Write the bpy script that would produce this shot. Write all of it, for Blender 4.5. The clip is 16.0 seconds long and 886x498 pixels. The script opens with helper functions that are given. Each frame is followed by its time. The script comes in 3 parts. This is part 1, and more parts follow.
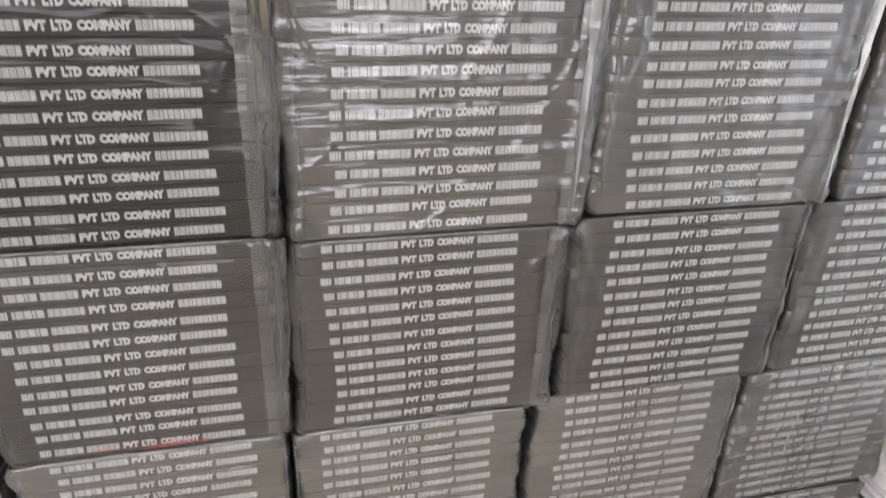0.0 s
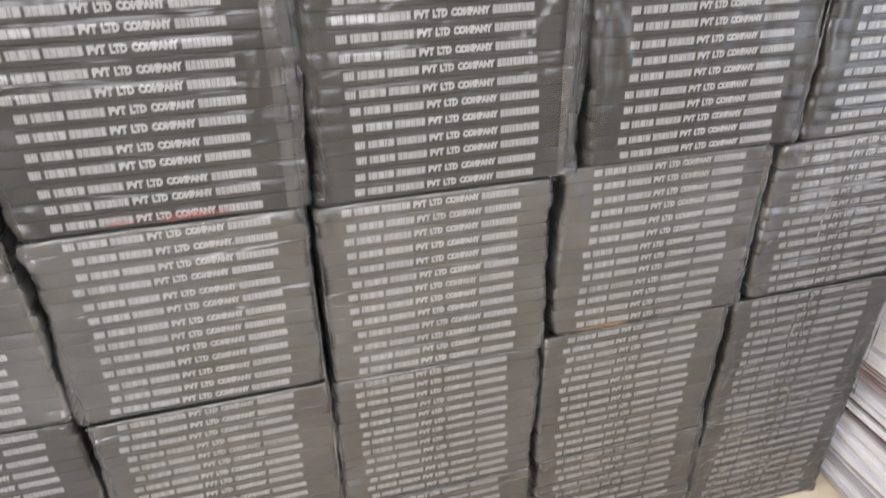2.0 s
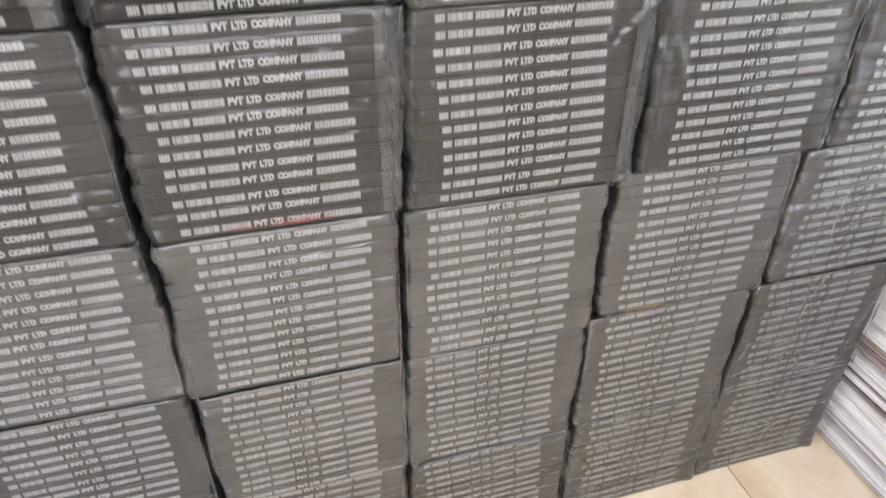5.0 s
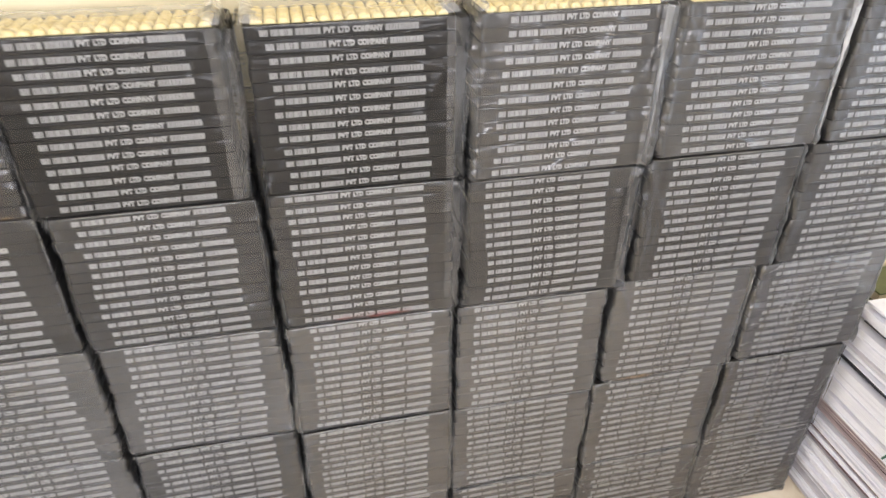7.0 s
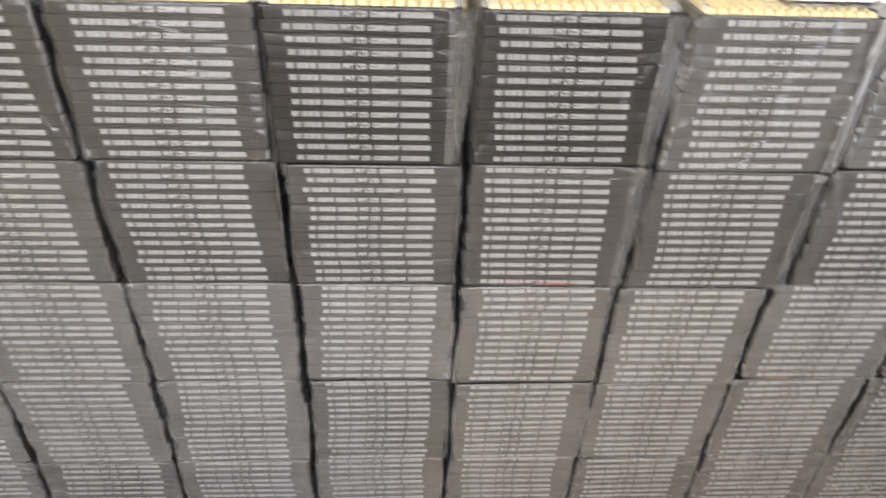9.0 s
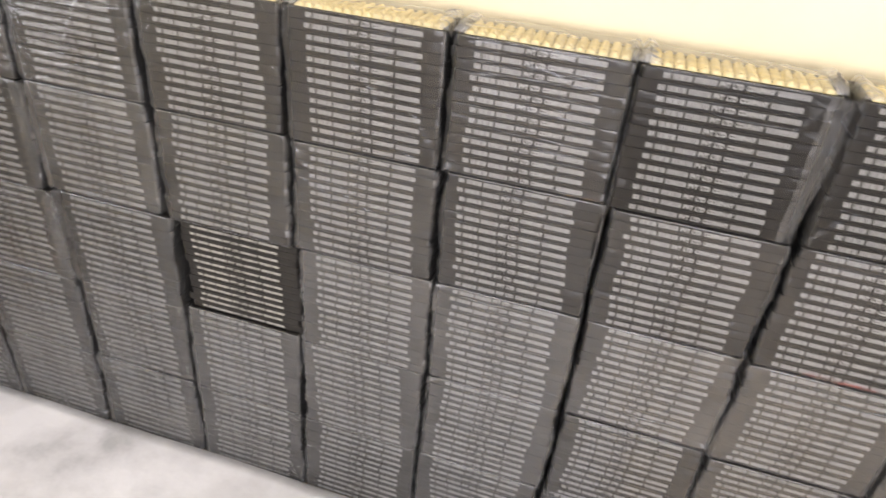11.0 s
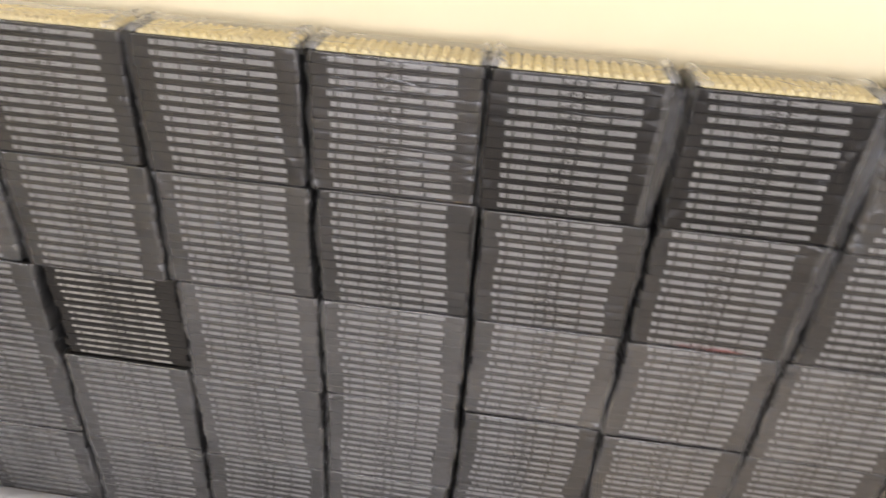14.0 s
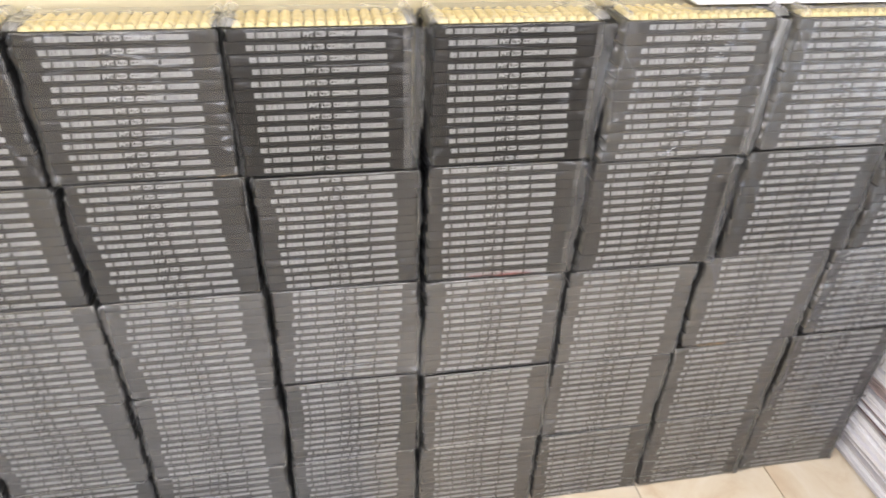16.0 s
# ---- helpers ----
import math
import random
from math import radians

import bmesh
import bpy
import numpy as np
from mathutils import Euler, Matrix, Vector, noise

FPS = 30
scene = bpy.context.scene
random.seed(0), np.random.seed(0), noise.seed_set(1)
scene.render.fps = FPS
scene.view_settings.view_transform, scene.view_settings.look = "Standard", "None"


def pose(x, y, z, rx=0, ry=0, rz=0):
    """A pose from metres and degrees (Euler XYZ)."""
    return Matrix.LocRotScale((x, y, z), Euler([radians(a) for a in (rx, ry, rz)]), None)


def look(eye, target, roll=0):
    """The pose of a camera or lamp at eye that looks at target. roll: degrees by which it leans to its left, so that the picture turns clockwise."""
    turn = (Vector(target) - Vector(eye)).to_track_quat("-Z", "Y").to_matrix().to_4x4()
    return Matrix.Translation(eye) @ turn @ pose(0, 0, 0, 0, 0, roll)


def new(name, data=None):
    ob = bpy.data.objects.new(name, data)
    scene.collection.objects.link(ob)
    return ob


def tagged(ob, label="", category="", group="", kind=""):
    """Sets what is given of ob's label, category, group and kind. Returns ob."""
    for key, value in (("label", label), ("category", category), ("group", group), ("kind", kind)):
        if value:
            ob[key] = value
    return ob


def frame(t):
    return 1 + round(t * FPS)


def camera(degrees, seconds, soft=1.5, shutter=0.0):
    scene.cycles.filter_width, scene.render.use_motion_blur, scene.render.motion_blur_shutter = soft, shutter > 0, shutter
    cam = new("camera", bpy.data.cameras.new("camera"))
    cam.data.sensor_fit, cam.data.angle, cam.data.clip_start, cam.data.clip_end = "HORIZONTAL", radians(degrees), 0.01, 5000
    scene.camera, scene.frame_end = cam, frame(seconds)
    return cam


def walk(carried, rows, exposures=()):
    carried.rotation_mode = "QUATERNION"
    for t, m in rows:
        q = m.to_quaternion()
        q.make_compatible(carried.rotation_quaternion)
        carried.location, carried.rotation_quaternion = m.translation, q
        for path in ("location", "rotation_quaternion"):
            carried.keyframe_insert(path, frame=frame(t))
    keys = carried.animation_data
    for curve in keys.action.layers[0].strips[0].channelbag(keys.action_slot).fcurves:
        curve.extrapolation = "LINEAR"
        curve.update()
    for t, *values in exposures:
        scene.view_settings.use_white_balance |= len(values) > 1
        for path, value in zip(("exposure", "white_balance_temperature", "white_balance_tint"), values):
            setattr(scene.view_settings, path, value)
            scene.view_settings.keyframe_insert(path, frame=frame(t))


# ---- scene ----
cam = camera(66.1, 16.0, soft=1.45, shutter=0.5)
PATH = [
    (0, (2.178, -0.562, 1.168), (2.614, 1.167, 0.262), 2.4),
    (0.5, (2.18, -0.57, 1.132), (2.614, 1.131, 0.174), 1.7),
    (1, (2.17, -0.577, 1.082), (2.628, 1.115, 0.119), 1.0),
    (1.5, (2.168, -0.599, 1.028), (2.597, 1.082, 0.033), -0.7),
    (2, (2.143, -0.62, 0.976), (2.566, 1.051, -0.039), -1.1),
    (2.5, (2.121, -0.639, 0.937), (2.527, 1.032, -0.083), -1.7),
    (3, (2.11, -0.636, 0.938), (2.51, 1.036, -0.085), -2.1),
    (3.2, (2.107, -0.634, 0.943), (2.515, 1.03, -0.09), -1.7),
    (5.3, (2.027, -0.646, 1.139), (2.482, 0.928, -0.009), 0.1),
    (5.5, (2.034, -0.665, 1.189), (2.492, 0.906, 0.04), 0.1),
    (6, (2.038, -0.695, 1.239), (2.461, 0.909, 0.123), -1.0),
    (6.5, (2.006, -0.745, 1.279), (2.399, 0.9, 0.211), 0.5),
    (7, (1.956, -0.83, 1.334), (2.324, 0.808, 0.247), 0.3),
    (7.5, (1.921, -0.855, 1.355), (2.239, 0.793, 0.268), 0.1),
    (8, (1.895, -0.88, 1.351), (2.21, 0.727, 0.202), 1.4),
    (8.5, (1.867, -0.906, 1.35), (2.156, 0.696, 0.188), 2.0),
    (9, (1.801, -0.887, 1.368), (1.919, 0.749, 0.223), 2.6),
    (9.5, (1.748, -0.907, 1.382), (1.771, 0.737, 0.244), 3.6),
    (10, (1.69, -0.925, 1.385), (1.516, 0.7, 0.232), 2.7),
    (10.2, (1.669, -0.936, 1.378), (1.456, 0.699, 0.245), 3.4),
    (12.3, (1.56, -0.972, 1.414), (0.887, 0.624, 0.415), 5.8),
    (12.5, (1.568, -0.966, 1.403), (0.886, 0.648, 0.438), 5.8),
    (13, (1.573, -0.975, 1.41), (0.947, 0.654, 0.434), 5.1),
    (13.5, (1.617, -0.969, 1.405), (1.189, 0.709, 0.404), 4.2),
    (14, (1.655, -0.95, 1.407), (1.501, 0.742, 0.351), 4.0),
    (14.5, (1.701, -0.948, 1.399), (1.696, 0.715, 0.288), 3.4),
    (15, (1.716, -0.953, 1.398), (1.813, 0.678, 0.244), 2.4),
    (15.5, (1.734, -0.955, 1.391), (1.908, 0.691, 0.268), 2.1),
    (16, (1.745, -0.95, 1.397), (2.059, 0.675, 0.275), 2.1),
]
EXPOSURES = [(0, 0.05, 6550, 14), (3, 0.14, 6550, 14), (6, 0.2, 6550, 14), (6.5, 0.26, 6550, 14), (7, 0.1, 6550, 14), (8.5, 0.17, 6550, 14), (9, 0.34, 6550, 14), (9.5, 0.18, 6550, 14),
             (10, 0.16, 6600, 15), (12.3, -0.44, 6800, 17), (13, -0.56, 6780, 16), (13.5, -0.54, 6750, 18), (14, -0.36, 6620, 17), (15, 0.2, 6550, 14), (16, 0.17, 6550, 14)]
walk(cam, [(t, look(eye, target, roll)) for t, eye, target, roll in PATH], EXPOSURES)

# ---- world, sun, large lights ----
world = bpy.data.worlds.new("sky")
scene.world = world
world.use_nodes = True
wn = world.node_tree
sky = wn.nodes.new("ShaderNodeTexSky")
sky.sky_type, sky.sun_disc = "NISHITA", False
sky.sun_elevation, sky.sun_rotation = radians(48), radians(120)
wn.links.new(sky.outputs[0], wn.nodes["Background"].inputs[0])
wn.nodes["Background"].inputs[1].default_value = 0.12

ROOM_X0, ROOM_X1, WALL_Y, ROOM_Y0, ROOM_H = -0.15, 4.3, 0.135, -3.2, 2.8


def area_lamp(name, eye, target, w, h, watts, colour):
    data = bpy.data.lights.new(name, "AREA")
    data.shape, data.size, data.size_y, data.energy, data.color = "RECTANGLE", w, h, watts, colour
    ob = new(name, data)
    ob.matrix_world = look(eye, target)
    return ob


# doorway daylight, plus lamps added in unseen openings behind the camera and east
area_lamp("added_south_light", (1.9, ROOM_Y0 - 0.06, 1.65), (1.9, -0.9, 1.25), 2.6, 1.3, 122, (0.965, 0.96, 1.0))
area_lamp("doorway_light", (ROOM_X0 - 0.06, -0.53, 1.45), (1.2, -0.53, 1.2), 0.85, 1.15, 21, (0.87, 0.92, 1.0))

# unseen lamp, added to brighten the right-hand columns and papers
area_lamp("added_east_light", (ROOM_X1 + 0.06, -1.35, 0.75), (2.9, -0.9, 0.1), 0.95, 1.4, 20, (0.78, 0.87, 1.0))


# ---- materials ----
class Nodes:
    """A small helper to write node materials."""

    def __init__(self, name):
        self.mat = bpy.data.materials.new(name)
        self.mat.use_nodes = True
        self.tree = self.mat.node_tree
        self.bsdf = self.tree.nodes["Principled BSDF"]
        self.out = self.tree.nodes["Material Output"]

    def add(self, kind, **values):
        node = self.tree.nodes.new("ShaderNode" + kind)
        for key, value in values.items():
            node.inputs[key].default_value = value
        return node

    def link(self, a, b):
        self.tree.links.new(a, b)

    def noise(self, scale, detail=4.0, rough=0.55, stretch=(1, 1, 1), turn=(0, 0, 0)):
        coord = self.add("TexCoord")
        mapping = self.add("Mapping", Scale=stretch, Rotation=turn)
        self.link(coord.outputs["Object"], mapping.inputs["Vector"])
        tex = self.add("TexNoise", Scale=scale, Detail=detail, Roughness=rough)
        self.link(mapping.outputs[0], tex.inputs["Vector"])
        return tex.outputs["Fac"]

    def ramp(self, fac, stops):
        node = self.add("ValToRGB")
        els = node.color_ramp.elements
        while len(els) < len(stops):
            els.new(0.5)
        for el, (at, colour) in zip(els, stops):
            el.position = at
            el.color = (*colour, 1) if len(colour) == 3 else colour
        self.link(fac, node.inputs[0])
        return node.outputs[0]

    def bump(self, height, strength, distance, normal=None):
        node = self.add("Bump", Strength=strength, Distance=distance)
        self.link(height, node.inputs["Height"])
        if normal is not None:
            self.link(normal, node.inputs["Normal"])
        return node.outputs[0]


def plain(name, dark, light, scale, rough=0.5, bump=0.1, distance=0.001, stretch=(1, 1, 1), metal=0.0, specular=0.5):
    n = Nodes(name)
    tex = n.noise(scale, 6, 0.6, stretch)
    n.link(n.ramp(tex, [(0.3, dark), (0.7, light)]), n.bsdf.inputs["Base Color"])
    fine = n.noise(scale * 7, 3, 0.6, stretch)
    n.link(n.bump(fine, bump, distance), n.bsdf.inputs["Normal"])
    n.bsdf.inputs["Roughness"].default_value = rough
    n.bsdf.inputs["Specular IOR Level"].default_value = specular
    n.bsdf.inputs["Metallic"].default_value = metal
    return n.mat


def film(name, haze, gloss, rough, wrinkle, tint=0.965, upright=0.25):
    """Clear stretched plastic wrap: mostly see-through, slightly milky and glossy, drawn into ripples along the joints,
    with a few sharp slanting creases; upright: how much slack hangs in upright waves instead."""
    n = Nodes(name)
    n.tree.nodes.remove(n.bsdf)
    info = n.add("ObjectInfo")
    coord = n.add("TexCoord")
    own_place = n.add("VectorMath")
    own_place.operation = "SCALE"
    own_place.inputs[0].default_value = (31.0, 17.0, 23.0)
    n.link(info.outputs["Random"], own_place.inputs["Scale"])
    moved = n.add("VectorMath")
    moved.operation = "ADD"
    n.link(coord.outputs["Object"], moved.inputs[0])
    n.link(own_place.outputs[0], moved.inputs[1])

    def texture(scale, detail, rough_, stretch, turn=(0, 0, 0)):
        mapping = n.add("Mapping", Scale=stretch, Rotation=turn)
        n.link(moved.outputs[0], mapping.inputs["Vector"])
        tex = n.add("TexNoise", Scale=scale, Detail=detail, Roughness=rough_)
        n.link(mapping.outputs[0], tex.inputs["Vector"])
        return tex.outputs["Fac"]

    def crease(scale, stretch, turn, width):
        """A thin ridge where a noise crosses its middle."""
        off = n.add("Math")
        off.operation = "SUBTRACT"
        off.inputs[1].default_value = 0.5
        n.link(texture(scale, 1.0, 0.4, stretch, turn), off.inputs[0])
        size = n.add("Math")
        size.operation = "ABSOLUTE"
        n.link(off.outputs[0], size.inputs[0])
        ridge = n.add("MapRange", **{"From Min": 0.0, "From Max": width, "To Min": 1.0, "To Max": 0.0})
        ridge.interpolation_type = "SMOOTHSTEP"
        n.link(size.outputs[0], ridge.inputs["Value"])
        return ridge.outputs[0]

    ripple = texture(8, 3, 0.5, (0.9, 0.9, 8.0), (0, 0.05, 0))
    wave = texture(7, 2, 0.5, (4.0, 4.0, 0.8), (0, 0.2, 0))
    fine = texture(110, 3, 0.6, (0.5, 0.5, 1.6))
    cloud = texture(8, 6, 0.66, (1.2, 1.2, 1.6), (0, 0.5, 0))
    normal = n.bump(fine, 0.22 * wrinkle, 0.0012)
    normal = n.bump(crease(5.5, (1.0, 1.0, 0.7), (0, 0.7, 0), 0.016), 0.45 * wrinkle, 0.004, normal)
    normal = n.bump(crease(7, (0.6, 0.6, 2.2), (0, -0.3, 0), 0.02), 0.4 * wrinkle, 0.003, normal)
    normal = n.bump(wave, upright * wrinkle, 0.016, normal)
    normal = n.bump(ripple, 0.75 * wrinkle, 0.010, normal)
    # milkiness: uneven over the sheet, and from sheet to sheet
    uneven = n.add("MapRange", **{"From Min": 0.3, "From Max": 0.75, "To Min": 0.4 * haze, "To Max": 1.7 * haze})
    n.link(cloud, uneven.inputs["Value"])
    own = n.add("MapRange", **{"To Min": 0.88, "To Max": 1.12})
    n.link(info.outputs["Random"], own.inputs["Value"])
    product = n.add("Math")
    product.operation = "MULTIPLY"
    n.link(uneven.outputs[0], product.inputs[0])
    n.link(own.outputs[0], product.inputs[1])
    clear = n.add("BsdfTransparent", Color=(tint, tint, tint * 0.995, 1))
    milk = n.add("BsdfDiffuse", Color=(0.78, 0.78, 0.76, 1))
    body = n.add("MixShader")
    n.link(product.outputs[0], body.inputs[0])
    n.link(clear.outputs[0], body.inputs[1])
    n.link(milk.outputs[0], body.inputs[2])
    broad, sharp, shine = n.add("BsdfGlossy", Roughness=rough), n.add("BsdfGlossy", Roughness=0.26), n.add("MixShader", Fac=0.16)
    n.link(normal, broad.inputs["Normal"])
    n.link(normal, sharp.inputs["Normal"])
    n.link(broad.outputs[0], shine.inputs[1])
    n.link(sharp.outputs[0], shine.inputs[2])
    fres = n.add("Fresnel", IOR=gloss)
    n.link(normal, fres.inputs["Normal"])
    whole = n.add("MixShader")
    n.link(fres.outputs[0], whole.inputs[0])
    n.link(body.outputs[0], whole.inputs[1])
    n.link(shine.outputs[0], whole.inputs[2])
    n.link(whole.outputs[0], n.out.inputs["Surface"])
    return n.mat


M_BLACK = plain("black_plastic", (0.015, 0.014, 0.0125), (0.029, 0.027, 0.024), 30, 0.48, 0.02, 0.0003, (1, 1, 4), specular=0.2)
M_PRINT = plain("white_print", (0.46, 0.46, 0.45), (0.63, 0.63, 0.615), 160, 0.55, 0.05, 0.0002)
M_BARS = plain("thin_white_print", (0.33, 0.33, 0.325), (0.55, 0.55, 0.54), 330, 0.55, 0.05, 0.0002, (1, 1, 0.3))
# greyer print for the bundle that has no wrap
M_PRINT_GREY = plain("grey_print", (0.17, 0.165, 0.15), (0.42, 0.41, 0.37), 300, 0.55, 0.05, 0.0002, (1, 1, 0.4))
M_BEAD = plain("cream_bead", (0.83, 0.69, 0.31), (0.89, 0.77, 0.40), 40, 0.42, 0.03, 0.0003)
# two clearer wraps; their darker tint also stands in for weaker light
M_FILM_CLEAR_DIM = film("film_clear_dim", 0.011, 1.34, 0.28, 0.40, 0.75, 0.9)
M_FILM_THIN_DIM = film("film_thin_dim", 0.024, 1.58, 0.30, 0.52, 0.85, 0.5)
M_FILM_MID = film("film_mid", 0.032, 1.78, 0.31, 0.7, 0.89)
# milkier film; extra haze and lighter tint also stand for stronger light low down
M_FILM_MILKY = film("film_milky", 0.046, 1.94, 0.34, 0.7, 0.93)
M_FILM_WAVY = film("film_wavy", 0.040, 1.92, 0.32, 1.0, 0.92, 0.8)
M_FILM_FOLD = film("film_fold", 0.07, 1.5, 0.24, 0.6)
M_FILM_CAP = film("film_cap", 0.12, 1.2, 0.35, 0.3)
M_FILM_EAR = film("film_ear", 0.03, 1.32, 0.25, 0.5)
M_FILM_FLAP = film("film_flap", 0.045, 1.5, 0.30, 0.5, 0.90, 0.9)
M_FILM_STRIP = film("film_strip", 0.42, 1.5, 0.3, 0.5)
M_FILM_TUFT = film("film_tuft", 0.17, 1.4, 0.28, 0.25)
M_WALL = plain("cream_wall_paint", (0.81, 0.715, 0.48), (0.85, 0.765, 0.53), 3, 0.6, 0.15, 0.001)
M_CEIL = plain("white_ceiling_paint", (0.76, 0.75, 0.72), (0.82, 0.81, 0.78), 3, 0.7, 0.1, 0.001)
# base colour of the unseen south wall, dark to dim reflections in the wraps
M_UNSEEN_DARK = plain("dark_unseen_wall", (0.24, 0.24, 0.22), (0.32, 0.31, 0.29), 3, 0.6, 0.1, 0.001)
M_GROUT = plain("grey_grout", (0.30, 0.27, 0.23), (0.42, 0.38, 0.33), 50, 0.8, 0.2, 0.001)
M_PAPER = plain("white_paper", (0.72, 0.72, 0.77), (0.90, 0.90, 0.94), 40, 0.6, 0.5, 0.001, (0.5, 0.22, 14))
M_PAPER_GREY = plain("grey_paper", (0.50, 0.48, 0.50), (0.62, 0.60, 0.62), 30, 0.6, 0.2, 0.001, (1, 0.3, 6))
M_PAPER_PINK = plain("pinkish_paper", (0.44, 0.35, 0.35), (0.60, 0.50, 0.49), 40, 0.6, 0.2, 0.001, (1, 0.3, 6))
# dark fill for shaded gaps between paper piles; also black rubber and grip
M_GAP_SHADE_AND_BLACK = plain("gap_shade_and_black_parts", (0.020, 0.020, 0.024), (0.05, 0.048, 0.055), 40, 0.5, 0.1)
M_MAROON = plain("maroon_card", (0.10, 0.06, 0.065), (0.16, 0.10, 0.10), 40, 0.5, 0.1)
M_GREEN = plain("green_print", (0.02, 0.09, 0.06), (0.05, 0.16, 0.10), 60, 0.5, 0.05)
M_OLIVE = plain("olive_cover", (0.05, 0.06, 0.015), (0.10, 0.11, 0.03), 40, 0.45, 0.1)
M_WOOD = plain("brown_wood", (0.085, 0.036, 0.012), (0.15, 0.066, 0.022), 14, 0.42, 0.2, 0.001, (6, 6, 0.5))
M_EDGE = plain("cream_edge", (0.55, 0.46, 0.33), (0.66, 0.57, 0.42), 20, 0.5, 0.1)
M_RED = plain("red_fabric", (0.28, 0.012, 0.015), (0.42, 0.025, 0.025), 40, 0.7, 0.3)
M_HANDLE = plain("brown_handle", (0.10, 0.045, 0.022), (0.18, 0.085, 0.04), 30, 0.5, 0.2, 0.001, (1, 1, 6))
M_BLUEGREY = plain("bluegrey_print", (0.10, 0.12, 0.17), (0.17, 0.19, 0.24), 40, 0.5, 0.05)


def stain(name, colour, strength):
    """A see-through stain, patchy."""
    n = Nodes(name)
    n.tree.nodes.remove(n.bsdf)
    clear, paint, mix = n.add("BsdfTransparent"), n.add("BsdfDiffuse", Color=(*colour, 1)), n.add("MixShader")
    patch = n.add("MapRange", **{"From Min": 0.4, "From Max": 0.65, "To Min": 0.0, "To Max": strength})
    n.link(n.noise(55, 3, 0.6), patch.inputs["Value"])
    n.link(patch.outputs[0], mix.inputs[0])
    n.link(clear.outputs[0], mix.inputs[1])
    n.link(paint.outputs[0], mix.inputs[2])
    n.link(mix.outputs[0], n.out.inputs["Surface"])
    return n.mat


M_RED_STAIN = stain("red_stain", (0.55, 0.10, 0.08), 0.36)
M_TAN_STAIN = stain("tan_stain", (0.50, 0.33, 0.16), 0.36)


def tile_material():
    n = Nodes("cream_marble_tile")
    info = n.add("ObjectInfo")
    coord = n.add("TexCoord")
    shift = n.add("VectorMath")
    shift.operation = "ADD"
    n.link(coord.outputs["Object"], shift.inputs[0])
    grow = n.add("VectorMath")
    grow.operation = "SCALE"
    grow.inputs["Scale"].default_value = 7.0
    wide = n.add("CombineXYZ")
    n.link(info.outputs["Random"], wide.inputs[0])
    n.link(info.outputs["Random"], wide.inputs[1])
    n.link(wide.outputs[0], grow.inputs[0])
    n.link(grow.outputs[0], shift.inputs[1])
    tex = n.add("TexNoise", Scale=5.0, Detail=6.0, Roughness=0.6, Distortion=1.6)
    n.link(shift.outputs[0], tex.inputs["Vector"])
    n.link(n.ramp(tex.outputs["Fac"], [(0.32, (0.62, 0.50, 0.36)), (0.5, (0.71, 0.62, 0.48)), (0.7, (0.77, 0.70, 0.59))]), n.bsdf.inputs["Base Color"])
    n.bsdf.inputs["Roughness"].default_value = 0.16
    return n.mat


def sheet_material():
    n = Nodes("white_plastic_sheet")
    cloud = n.noise(4, 5, 0.6)
    n.link(n.ramp(cloud, [(0.36, (0.36, 0.36, 0.355)), (0.48, (0.52, 0.515, 0.51)), (0.64, (0.63, 0.625, 0.62))]), n.bsdf.inputs["Base Color"])
    n.link(n.bump(n.noise(7, 4, 0.6), 0.5, 0.006, n.bump(n.noise(60, 3), 0.15, 0.001)), n.bsdf.inputs["Normal"])
    n.bsdf.inputs["Roughness"].default_value = 0.3
    return n.mat


M_TILE = tile_material()
M_SHEET = sheet_material()


# ---- mesh helpers ----
def mesh_of(name, bm, material, smooth=False):
    data = bpy.data.meshes.new(name)
    bm.normal_update()
    bm.to_mesh(data)
    bm.free()
    data.materials.append(material)
    if smooth:
        data.polygons.foreach_set("use_smooth", [True] * len(data.polygons))
    return data


def part(name, bm, material, parent, label="", smooth=False):
    data = mesh_of(name, bm, material, smooth) if isinstance(bm, bmesh.types.BMesh) else bm
    ob = new(name, data)
    ob.parent = parent
    return tagged(ob, label)


def box(bm, x0, x1, y0, y1, z0, z1, bevel=0.0, segments=2):
    r = bmesh.ops.create_cube(bm, size=1.0)
    verts = r["verts"]
    for v in verts:
        v.co = Vector(((x0 + x1) / 2 + v.co.x * (x1 - x0), (y0 + y1) / 2 + v.co.y * (y1 - y0), (z0 + z1) / 2 + v.co.z * (z1 - z0)))
    if bevel:
        edges = list({e for v in verts for e in v.link_edges})
        bmesh.ops.bevel(bm, geom=edges, offset=bevel, segments=segments, affect="EDGES", profile=0.5)
    return bm


def turned(bm, way):
    """The faces of an open sheet, turned to one side."""
    way = Vector(way)
    bm.normal_update()
    for face in bm.faces:
        if face.normal.dot(way) < 0:
            face.normal_flip()
    return bm


def boxed(*args, **kw):
    return box(bmesh.new(), *args, **kw)


def rounded_loop(x0, x1, y0, y1, r, n):
    """Points of a rounded rectangle, anticlockwise from its front left."""
    pts = []
    for cx, cy, a0 in ((x1 - r, y0 + r, -90), (x1 - r, y1 - r, 0), (x0 + r, y1 - r, 90), (x0 + r, y0 + r, 180)):
        for i in range(n + 1):
            a = radians(a0 + 90 * i / n)
            pts.append((cx + r * math.cos(a), cy + r * math.sin(a)))
    return pts


